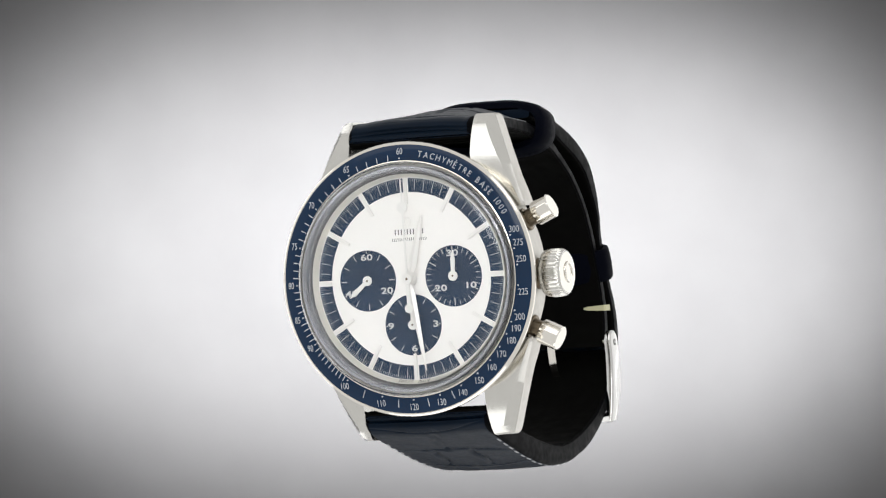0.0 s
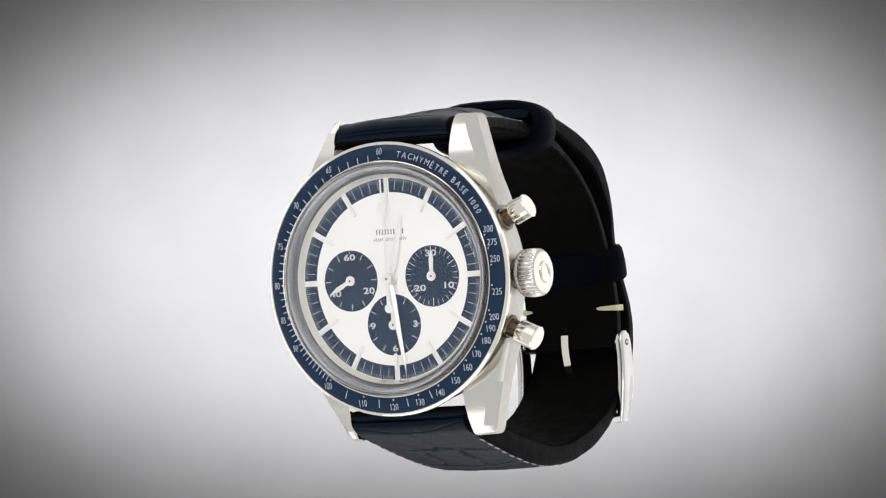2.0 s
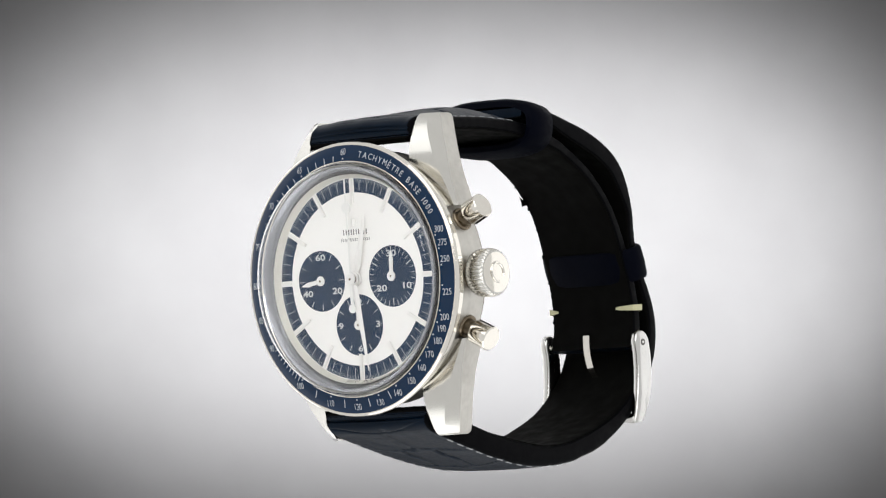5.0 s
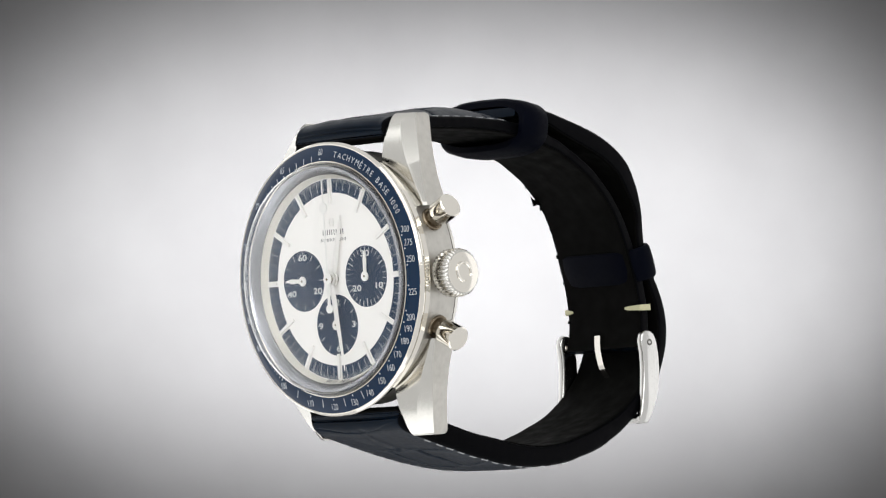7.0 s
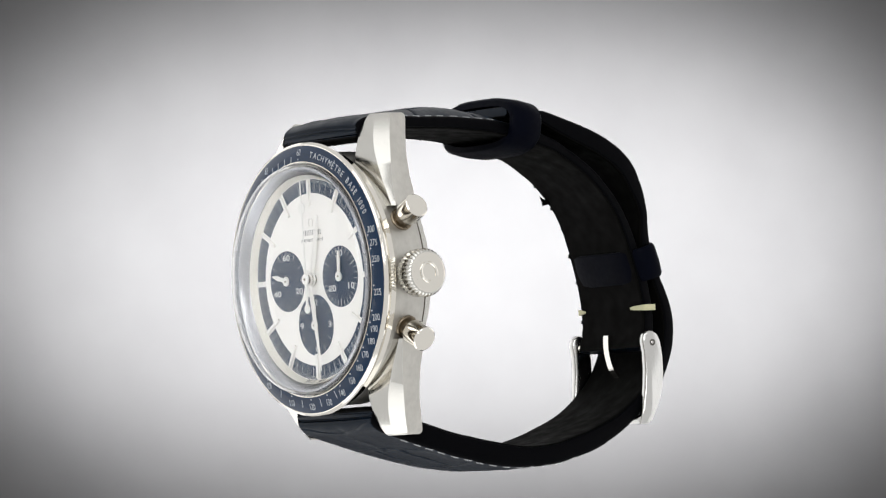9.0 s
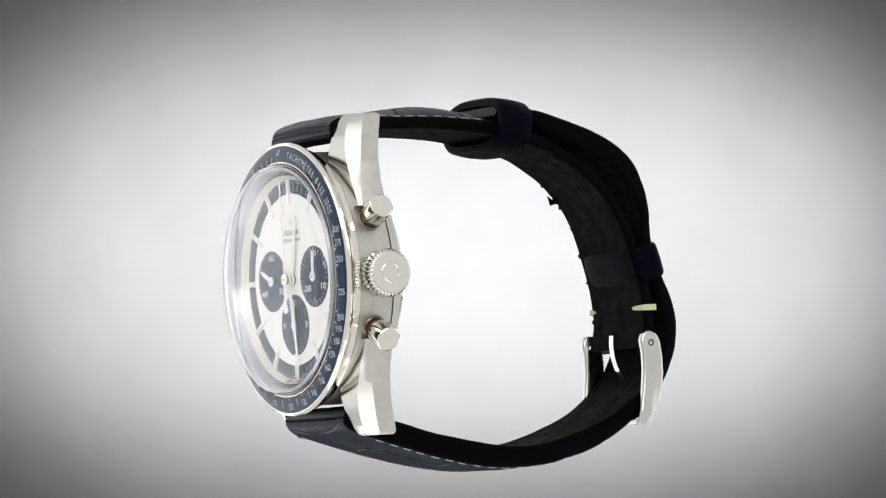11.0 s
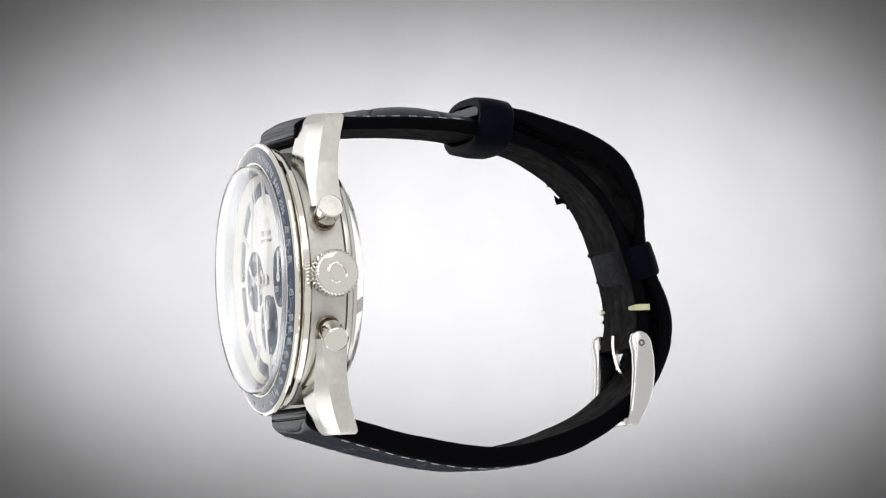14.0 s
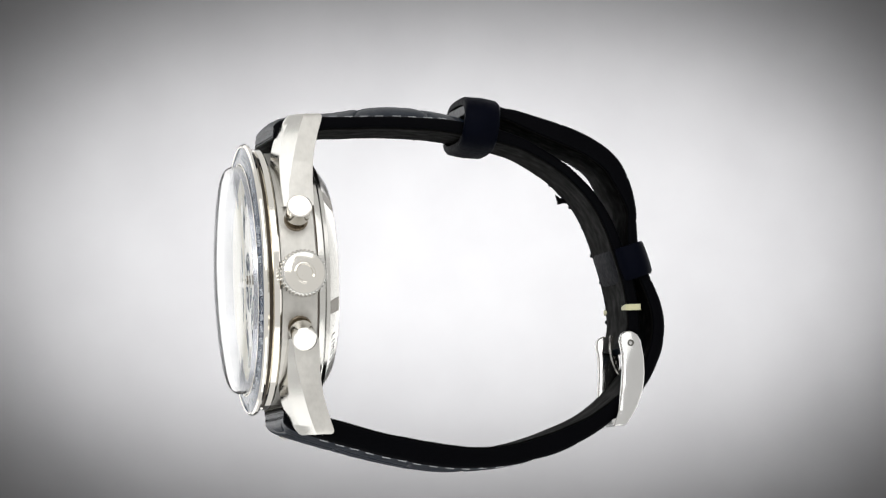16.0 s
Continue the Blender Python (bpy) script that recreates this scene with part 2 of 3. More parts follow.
def build_dial():
    dial = part("dial", lathe([(0, DY), (15.25, DY), (15.25, 0.8), (0, 0.8)], 128, False), DIAL, watch, "opaline white dial")
    part("minute_track", annulus(12.6, 14.65, DY - 0.02, DY + 0.05), DIALBLUE, dial, "navy minute track")
    long = short = gap = None
    for k in range(60):
        if k % 5:
            m = turned(6 * k)
            long = again(long, m) if long else part("minute_mark", tick_bm(12.95, 14.6, 0.075, DY - 0.02, 0.02), PRINT, dial)
            long.matrix_basis = m
        else:
            gap = again(gap, turned(6 * k)) if gap else part("hour_gap", tick_bm(12.55, 14.7, 0.82, DY - 0.02, 0.02), DIAL, dial)
            gap.matrix_basis = turned(6 * k)
    bm = bmesh.new()
    for k in range(300):
        if k % 5 and 4 < k % 25 + 2 < 26:
            t = tick_bm(14.12, 14.6, 0.042, DY - 0.02, 0.02)
            t.transform(turned(1.2 * k))
            merge(bm, t)
    tagged(part("fifth_second_marks", bm, PRINT, dial), kind="stuff")
    mark = None
    for k in range(12):
        m = turned(30 * k)
        r0 = 11.4 if k in (3, 9) else 10.9
        if k in (3, 9):
            one = part("hour_marker", soften(tick_bm(12.7, 14.5, 0.46, DY - 0.02, 0.34), 0.08, 1), SILVER, dial)
            one.matrix_basis = m
        else:
            one = part("hour_marker", soften(tick_bm(r0, 14.5, 0.46, DY - 0.02, 0.34), 0.08, 1), SILVER, dial) if mark is None else again(mark, m)
            mark = mark or one
            one.matrix_basis = m
    for key, (x, z) in SUBS.items():
        sub = part("subdial", annulus(0.01, 4.45, DY - 0.03, DY + 0.1, 96), DIALBLUE, dial, "round navy register with white markings")
        sub.matrix_basis = Matrix.Translation((x * MM, 0, z * MM))
        n = {"seconds": 12, "minutes": 30, "hours": 12}[key]
        first = {}
        for k in range(n):
            big = (k % 5 == 0) if key == "minutes" else (k % 3 == 0 if key == "hours" else k % 4 == 0)
            if key == "minutes":
                spec = (3.15, 4.3, 0.12) if big else (3.55, 4.3, 0.08)
            elif big:
                spec = (4.02, 4.3, 0.14)
            else:
                spec = (3.35, 4.25, 0.10)
            ob = again(first[big], turned(360 * k / n)) if big in first else part("register_mark", tick_bm(*spec, DY - 0.035, 0.02), PRINT, sub)
            first.setdefault(big, ob)
            ob.matrix_basis = turned(360 * k / n)
    return dial


def lettering(text, size, bold=0.0, wide=1.0):
    """Flat outline of a text as a bmesh in mm: x right, z up, centred."""
    cu = bpy.data.curves.new("text", "FONT")
    cu.body, cu.size, cu.offset, cu.resolution_u = text, 1.0, bold, 3
    ob = bpy.data.objects.new("text", cu)
    scene.collection.objects.link(ob)
    dg = bpy.context.evaluated_depsgraph_get()
    me = bpy.data.meshes.new_from_object(ob.evaluated_get(dg))
    bm = bmesh.new()
    bm.from_mesh(me)
    bpy.data.objects.remove(ob)
    bpy.data.curves.remove(cu)
    bpy.data.meshes.remove(me)
    xs, ys = [v.co.x for v in bm.verts], [v.co.y for v in bm.verts]
    cx, cy = (min(xs) + max(xs)) / 2, (min(ys) + max(ys)) / 2
    k = size / (max(ys) - min(ys))
    for v in bm.verts:
        v.co = Vector(((v.co.x - cx) * k * wide, 0, (v.co.y - cy) * k))
    return bm


def press(bm, surface, thick=0.02):
    """Lays flat lettering (x, z in mm) on a surface y(x, z) with a slight thickness."""
    bmesh.ops.remove_doubles(bm, verts=bm.verts, dist=1e-5)
    geo = bmesh.ops.extrude_face_region(bm, geom=bm.faces[:])
    top = {v for v in geo["geom"] if isinstance(v, bmesh.types.BMVert)}
    for v in bm.verts:
        y = surface(v.co.x, v.co.z) - (thick if v in top else 0.0)
        v.co = Vector((v.co.x, y, v.co.z)) * MM
    return bm


def cone(x, z):
    return -1.47 + (math.hypot(x, z) - 17.3) * (0.45 / 2.16)


def moved(bm, x, z, turn=0):
    c, s = math.cos(radians(turn)), math.sin(radians(turn))
    for v in bm.verts:
        a, b = v.co.x, v.co.z
        v.co.x, v.co.z = x + a * c + b * s, z - a * s + b * c
    return bm


def build_tachymeter(insert):
    for v in (60, 65, 70, 75, 80, 85, 90, 100, 110, 120, 130, 140, 150, 160, 170, 180, 190, 200, 225, 250, 275, 300):
        a = 21600 / v
        x, _, z = polar(17.6, a)
        if 60 < a < 175:
            dx, dz = (0.55, 0.85) if a < 90 else ((0.62, -0.95) if a < 125 else (0.15, -0.98))
        else:
            dx, dz = 0.95 * x / 17.6, 0.98 * z / 17.6
        x, z = x + dx, z + dz
        part("numeral", press(moved(lettering(str(v), 0.95, -0.008, 0.72), x, z), cone), SCALE, insert)
        x, _, z = polar(17.55, a)
        bm = bmesh.new()
        vs = [bm.verts.new((x + p, 0, z + q)) for p, q in ring2d(10, 0.12)]
        bm.faces.new(vs)
        part("dot", press(bm, cone), SCALE, insert)
    for v in [u for u in range(61, 100) if u % 5 or u in (95,)] + [105, 115, 125, 135]:
        r0, r1 = (17.6, 18.75) if v > 100 else (17.28, 18.15)
        bm = bmesh.new()
        bm.faces.new([bm.verts.new((q, 0, r)) for q, r in ((-0.055, r0), (0.055, r0), (0.055, r1), (-0.055, r1))])
        part("scale_mark", press(moved(bm, 0, 0, 21600 / v), cone), SCALE, insert)
    words = "TACH\u0059M\u00c8TRE BASE 1000"
    a = 9.2
    for ch in words:
        if ch == " ":
            a += 2.6
            continue
        bm = lettering(ch, 1.25 if ch == "\u00c8" else 0.86, -0.008, 0.88)
        w = max(v.co.x for v in bm.verts) - min(v.co.x for v in bm.verts)
        step = math.degrees(w / 18.25)
        r = 18.35 if ch == "\u00c8" else 18.25
        x, _, z = polar(r, a + step / 2)
        part("letter", press(moved(bm, x, z, a + step / 2), cone), SCALE, insert)
        a += step + 0.98


def build_dial_print(dial):
    flat = lambda x, z: DY - 0.036
    low = lambda x, z: DY + 0.0
    for key, items in {"seconds": (("60", 0, 3.45), ("20", 2.95, -1.55), ("40", -2.75, -1.75)), "minutes": (("30", 0, 3.35), ("10", 2.75, -1.45), ("20", -2.1, -1.65)),
                       "hours": (("12", 0, 3.3), ("3", 3.55, 0), ("6", 0, -3.4), ("9", -3.55, 0))}.items():
        cx, cz = SUBS[key]
        for text, x, z in items:
            part("register_numeral", press(moved(lettering(text, 0.94, 0.022, 1.55), cx + x, cz + z), flat), PRINT, dial)
    # maker's marks on the dial, as plain bars
    for z, count, w, h, stroke, lean in ((6.85, 5, 0.62, 0.78, 0.13, 0.0), (5.75, 17, 0.20, 0.46, 0.085, 0.22)):
        pitch = w + (0.34 if count == 5 else 0.13)
        for k in range(count):
            bm = bmesh.new()
            u = (k - (count - 1) / 2) * pitch + 0.1
            bars = ((-w / 2, -w / 2 + stroke, -h / 2, h / 2), (w / 2 - stroke, w / 2, -h / 2, h / 2)) if count == 5 else ((-stroke / 2, stroke / 2, -h / 2, h / 2),)
            for x0, x1, z0, z1 in bars:
                bm.faces.new([bm.verts.new((u + p + lean * q, 0, z + q)) for p, q in ((x0, z0), (x1, z0), (x1, z1), (x0, z1))])
            part("maker_mark", press(bm, low), INK, dial)
    # applied emblem: a small open ring on two feet
    bm = bmesh.new()
    merge(bm, rod((-0.5, DY - 0.1, 7.75), (-0.15, DY - 0.1, 7.75), 0.08, 8))
    merge(bm, rod((0.15, DY - 0.1, 7.75), (0.5, DY - 0.1, 7.75), 0.08, 8))
    pts = [(0.5 * math.sin(w), DY - 0.1, 8.3 - 0.62 * math.cos(w)) for w in np.linspace(0.4, 2 * math.pi - 0.4, 18)]
    for p, q in zip(pts, pts[1:]):
        merge(bm, rod(p, q, 0.08, 8))
    part("emblem", bm, SILVER, dial, "small applied silver emblem")
    # country of make under six o'clock, on the dial's rim
    for word, start in (("SWISS", -10.0), ("MADE", 2.6)):
        a = start
        for ch in word:
            bm = lettering(ch, 0.48, 0.0, 0.9)
            ang = 180 - a
            x, _, z = polar(14.95, ang)
            part("letter", press(moved(bm, x, z, ang - 180), lambda x, z: 0.0 + (DY - 0.02) - max(0.0, (math.hypot(x, z) - 14.75)) * 1.94), INK, dial)
            a += 1.85


HANDS = {}


def build_hands():
    def hand(name, outline, y, mat, degrees, x=0.0, z=0.0, hub=0.0, thick=0.12, label=""):
        bm = slab(outline, y - thick, y)
        soften(bm, 0.03, 1)
        if hub:
            merge(bm, rod((0, y + 0.02, 0), (0, y - thick - 0.12, 0), hub, 24, 0.04))
        ob = part(name, bm, mat, watch, label)
        ob.matrix_basis = turned(degrees, x, z)
        return ob

    def ridged(name, rows, y, degrees, hub, label):
        """A lance hand with a ridge along its middle and a round eye at the axle."""
        bm = loft([[(-w, y, z), (0, y - min(0.2, 0.1 + w * 0.3), z), (w, y, z), (0, y + 0.06, z)] for z, w in rows])
        merge(bm, rod((0, y + 0.06, 0), (0, y - 0.2, 0), hub, 32, 0.05))
        ob = part(name, bm, SILVER, watch, label, 12)
        ob.matrix_basis = turned(degrees)
        return ob
    hour = ridged("hour_hand", [(-1.2, 0.3), (0.8, 0.3), (2.0, 0.64), (4.0, 0.56), (8.6, 0.3), (9.5, 0.06)], DY - 0.42, 14.2, 1.05, "polished silver hour hand")
    minute = ridged("minute_hand", [(-1.4, 0.3), (1.0, 0.32), (2.6, 0.56), (5.0, 0.5), (12.0, 0.25), (13.6, 0.05)], DY - 0.85, 171.8, 0.9, "polished silver minute hand")
    part("hand_collar", rod((0, DY, 0), (0, DY - 0.4, 0), 0.75, 28, 0.04), STEMS, hour, "dark turned collar")
    part("hand_collar", rod((0, DY - 0.6, 0), (0, DY - 0.82, 0), 0.72, 28, 0.03), STEMS, minute, "dark turned collar")
    bm = slab([(-0.13, 0.0), (0.13, 0.0), (0.11, 14.5), (-0.11, 14.5)], DY - 1.52, DY - 1.42)
    merge(bm, soften(slab([(-0.3, 0.0), (0.3, 0.0), (0.24, -4.2), (-0.24, -4.2)], DY - 1.54, DY - 1.40), 0.04, 1))
    merge(bm, soften(slab(ring2d(24, 0.66, 0, -4.3), DY - 1.56, DY - 1.39), 0.05, 1))
    merge(bm, soften(slab(ring2d(28, 0.82, 0, 10.4), DY - 1.54, DY - 1.41), 0.04, 1))
    ob = part("chronograph_hand", bm, WHITEHAND, watch, "thin pale sweep hand with a round counterweight")
    ob.matrix_basis = turned(-0.7)
    part("hub", rod((0, DY - 1.36, 0), (0, DY - 1.66, 0), 0.82, 32, 0.07), SILVER, ob, "pale round hub")
    part("hub_ring", rod((0, DY - 1.05, 0), (0, DY - 1.38, 0), 0.66, 28, 0.03), STEMS, ob)
    part("hub_pin", rod((0, DY - 1.62, 0), (0, DY - 1.76, 0), 0.18, 20, 0.04), STEMS, ob)
    small = [(-0.3, -0.2), (0.3, -0.2), (0.3, 1.2), (0.36, 2.5), (0.03, 3.75), (-0.03, 3.75), (-0.36, 2.5), (-0.3, 1.2)]
    for key, deg in (("seconds", 230.4), ("minutes", 2.0), ("hours", 1.0)):
        x, z = SUBS[key]
        HANDS[key] = hand("register_hand", small, DY - 0.2, WHITEHAND, deg, x, z, hub=0.72, label="white register hand")
        bm = rod((0, DY - 0.3, 0), (0, DY - 0.46, 0), 0.16, 12)
        part("hand_pin", bm, STEMS, HANDS[key])


def build_crown():
    cz, cy = -0.4, 4.5
    part("crown_stem", rod((18, cy, cz), (19.6, cy, cz), 2.3, 32), STEMS, watch, "dark steel crown tube")
    secs = []
    for q, x, cut in ((2.5, 19.2, 0.05), (3.15, 19.45, 0.16), (3.45, 19.85, 0.26), (3.52, 20.6, 0.28), (3.52, 21.9, 0.28), (3.42, 22.35, 0.24), (3.22, 22.62, 0.1), (2.95, 22.78, 0.0)):
        ring = []
        for i in range(252):
            w = 2 * math.pi * i / 252
            rr = q - cut * (0.5 + 0.5 * math.cos(36 * w)) ** 0.8
            ring.append((x, cy + rr * math.cos(w), cz + rr * math.sin(w)))
        secs.append(ring)
    crown = part("crown", loft(secs), LUGSTEEL, watch, "fluted steel crown with an embossed cap", 50)
    disc = [[(x, cy + q * math.cos(w), cz + q * math.sin(w)) for w in np.linspace(0, 2 * math.pi, 64, endpoint=False)]
            for q, x in ((2.95, 22.6), (2.9, 22.8), (2.6, 22.87), (1.8, 22.96), (0.9, 23.02), (0.05, 23.04))]
    part("crown_cap", loft(disc), STEEL, crown, "slightly domed polished cap")
    bm = bmesh.new()
    pts = [(23.0, cy + 1.3 * math.sin(w), cz - 1.45 * math.cos(w)) for w in np.linspace(0.55, 2 * math.pi - 0.55, 24)]
    pts = [(x, cy + (y - cy) * 0.8 - (z - cz) * 0.6, cz + (y - cy) * 0.6 + (z - cz) * 0.8) for x, y, z in pts]
    for p, q in zip(pts, pts[1:]):
        merge(bm, rod(p, q, 0.22, 10))
    part("crown_emblem", bm, STEEL, crown, "raised open ring on the crown")
    for deg, r1 in ((24.0, 23.1), (-25.2, 23.4)):
        d = Vector((math.cos(radians(deg)), 0, math.sin(radians(deg))))
        o = Vector((0, 4.4, 0))
        stem = rod(o + d * 17.8, o + d * 20.4, 1.3, 28)
        push = part("pusher", rod(o + d * 20.25, o + d * r1, 1.82, 40, 0.16), STEEL, watch, "polished steel chronograph pusher")
        part("pusher_stem", stem, STEMS, push, "dark steel stem")
        part("pusher_collar", rod(o + d * 17.6, o + d * 18.9, 1.75, 32, 0.15), STEMS, push)


# strap: (y, z, thickness) along its middle line
SHORT = [(2.6, 20.5, 0.5), (2.75, 20.5, 1.5), (3.2, 20.6, 2.5), (4.2, 21.1, 3.3), (5.8, 21.7, 3.0), (9.7, 22.15, 2.0), (14.0, 22.15, 1.8), (20.9, 22.05, 1.8), (28.0, 21.5, 1.9), (33.5, 20.5, 2.0), (37.8, 19.3, 1.8),
         (41.2, 17.9, 1.6), (45.3, 15.3, 1.5), (48.2, 12.7, 1.5), (50.5, 9.9, 1.5), (52.2, 6.7, 1.6), (53.4, 3.4, 1.7), (54.4, 0.0, 1.8), (55.1, -3.0, 1.8), (55.5, -6.0, 1.8), (55.5, -9.0, 1.8), (54.8, -12.4, 2.2)]
LONG = [(2.6, -20.0, 0.5), (2.75, -20.0, 1.5), (3.2, -20.2, 2.5), (4.2, -20.8, 3.2), (5.8, -21.6, 3.0), (10.5, -23.0, 3.0), (17.2, -24.9, 2.7), (23.3, -26.3, 2.8), (27.5, -27.1, 2.8), (31.7, -27.5, 2.7), (35.9, -27.3, 2.8),
        (40.1, -26.5, 2.9), (44.4, -25.2, 2.9), (49.3, -22.9, 2.4), (53.1, -20.2, 2.2), (55.8, -17.5, 2.0), (57.6, -14.7, 1.9), (58.8, -11.7, 1.9), (59.2, -8.5, 1.8),
        (58.7, -5.3, 1.7), (57.4, -1.8, 1.6), (56.2, 1.5, 1.6), (55.9, 5.0, 1.5), (56.0, 8.4, 1.4), (54.75, 12.2, 2.3), (53.05, 15.3, 2.6), (50.05, 17.7, 2.7), (45.95, 19.7, 2.7), (41.8, 21.4, 2.3),
        (37.2, 23.1, 1.6), (33.4, 23.6, 1.6), (31.6, 23.7, 1.2)]


def build_strap(name, rows, sign, widths, dome, thicker, label):
    """A padded leather band swept along rows; sign tells which side is outside."""
    rng = random.Random(5 if sign > 0 else 9)
    path = curve2d(rows, 22)
    n = len(path)
    pos = [0.0]
    for a, b in zip(path, path[1:]):
        pos.append(pos[-1] + math.hypot(b[0] - a[0], b[1] - a[1]))
    creases, splits = [], []
    at = 4.0 if sign > 0 else 1.5
    while at < pos[-1]:
        step = rng.uniform(8.0, 10.5)
        creases.append((at, rng.uniform(-0.14, 0.14), rng.uniform(0.8, 1.2)))
        for cross in ((rng.uniform(-1.5, 0.5),) if len(creases) % 2 else (rng.uniform(-3.6, -2.6), rng.uniform(2.2, 3.4))):
            splits.append((at, at + step, cross, rng.uniform(-0.12, 0.12)))
        at += step
    K = 61
    outer, inner = [], []
    for i, (y, z, t) in enumerate(path):
        a, b = path[max(0, i - 1)], path[min(n - 1, i + 1)]
        d = np.array([b[0] - a[0], b[1] - a[1]])
        d /= np.linalg.norm(d)
        nrm = np.array([-d[1], d[0]]) * sign
        w = np.interp(pos[i], *widths)
        pad = dome * math.exp(-((pos[i] - 19.0) / 11.5) ** 2) + 0.15
        ro, ri = [], []
        for k in range(K):
            u = -1 + 2 * k / (K - 1)
            u = math.copysign(abs(u) ** 0.8, u)
            x = u * w / 2
            edge = max(0.0, (abs(u) - 0.93) / 0.07)
            h = t / 2 + thicker * pad - 0.45 * edge ** 2
            bulge = (1 - thicker) * pad * max(0.0, 1 - (abs(u) / 0.86) ** 2.6)
            cut = 0.0
            for c, slope, depth in creases:
                e = pos[i] - c - slope * x - 0.9 * math.sin(x * 0.3 + c)
                if abs(e) < 1.0:
                    cut += depth * 0.34 * math.exp(-(e / 0.16) ** 2) + 0.09 * math.exp(-(e / 0.7) ** 2)
            mid = 0.0
            for s0, s1, cross, slope in splits:
                if s0 - 0.3 < pos[i] < s1 + 0.3:
                    e = x - cross - slope * (pos[i] - s0) - 0.25 * math.sin(pos[i] * 0.9)
                    mid += 0.46 * math.exp(-(e / 0.28) ** 2) * min(1.0, (pos[i] - s0 + 0.3) / 0.5, (s1 + 0.3 - pos[i]) / 0.5)
            wob = 0.10 * noise.noise(Vector((x * 0.35, pos[i] * 0.35, 3 * sign)))
            oy = h + bulge - (cut + mid) * min(1.0, 0.3 + bulge * 2.0) * (1 - edge) + wob * 0.6
            iy = -(t / 2 - 0.25 * edge ** 2) + 0.6 * wob
            jag = 0.012 * noise.noise(Vector((pos[i] * 0.9, 2 * u, sign))) * (abs(u) > 0.95)
            ro.append((x + jag, y + nrm[0] * oy, z + nrm[1] * oy))
            ri.append((x + jag, y + nrm[0] * iy, z + nrm[1] * iy))
        outer.append(ro)
        inner.append(ri)
    bm = loft([o + i[::-1] for o, i in zip(outer, inner)])
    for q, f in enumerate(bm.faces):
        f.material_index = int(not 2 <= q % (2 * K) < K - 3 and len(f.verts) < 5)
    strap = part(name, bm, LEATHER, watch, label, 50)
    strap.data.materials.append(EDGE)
    # thin lining leather on the inside, with ragged edges
    secs = []
    for (y, z, t), o, i in zip(path, outer, inner):
        v = [np.array(q) for q in i]
        dn = np.array(i[K // 2]) - np.array(o[K // 2])
        dn = dn / np.linalg.norm(dn)
        top = [tuple(q + dn * 0.01) for q in v[1:-1]]
        bot = [tuple(q + dn * 0.13) for q in v[1:-1]]
        secs.append(top + bot[::-1])
    part("lining", loft(secs), LINING, strap, "worn black lining leather", 50)
    # frayed bits along the worn inner edge
    for share, size in ((0.24, 0.5), (0.37, 0.4), (0.60, 0.5), (0.66, 0.6), (0.71, 0.4), (0.77, 0.7), (0.83, 0.5), (0.93, 0.6)) if sign > 0 else ():
        q = int(share * n)
        e, f, o = (Vector(v) for v in (inner[q][1], inner[q + 4][1], outer[q][1]))
        d = (f - e).normalized()
        inn = (e - o).normalized()
        bm = loft([[e - d * size * 0.7, e + d * size * 0.8, e + Vector((0.7, 0, 0))], [e + (inn - d * 0.4) * size * 0.6, e + (inn + d * 0.5) * size * 0.7, e + inn * size * 0.5 + Vector((0.4, 0, 0))]])
        part("frayed_bit", bm, LINING, strap)
    # stitches near both edges, from the lugs onward
    st = None
    s = 7.0
    limit = 27.0 if sign > 0 else 36.0
    while s < limit:
        i = min(range(n), key=lambda q: abs(pos[q] - s))
        a, b = path[i - 1], path[i + 1]
        d = Vector((0, b[0] - a[0], b[1] - a[1])).normalized()
        nr = Vector((0, -d.z, d.y)) * sign
        for side in (1, -1):
            k = K - 4 if side > 0 else 3
            p = Vector(outer[i][k]) * MM
            m = Matrix((Vector((side, 0, 0)), d, nr)).transposed().to_4x4()
            m.translation = p - nr * 0.09 * MM
            if st is None:
                bm = rod((0, -0.68, 0), (0, 0.68, 0), 0.2, 8, 0.1)
                st = part("stitch", bm, THREAD, strap)
                st.matrix_basis = m
            else:
                again(st, m)
        s += 2.35
    return strap


def band(name, centre, tilt, wx, wn, width, thick, label):
    """A leather keeper loop round the strap; wn is its clear height, width its length along the strap."""
    def loop(grow, along):
        hx, hn = wx / 2 + grow, wn / 2 + grow
        pts = []
        for k in range(40):
            c, q = math.cos(math.pi * k / 20), math.sin(math.pi * k / 20)
            pts.append((hx * math.copysign(abs(c) ** 0.62, c), along, hn * math.copysign(abs(q) ** 0.72, q)))
        return pts
    w = width / 2
    prof = [(0, -w), (thick * 0.7, -w), (thick, -w + 0.4), (thick * 1.12, 0), (thick, w - 0.4), (thick * 0.7, w), (0, w)]
    bm = bmesh.new()
    rings = [[bm.verts.new(Vector(p) * MM) for p in loop(g, al)] for g, al in prof]
    n = len(rings[0])
    for a, b in zip(rings, rings[1:] + rings[:1]):
        for i in range(n):
            bm.faces.new((a[i], a[(i + 1) % n], b[(i + 1) % n], b[i]))
    bm.transform(Matrix.Translation(Vector(centre) * MM) @ Matrix.Rotation(radians(tilt), 4, "X"))
    return part(name, bm, KEEPER, watch, label, 45)


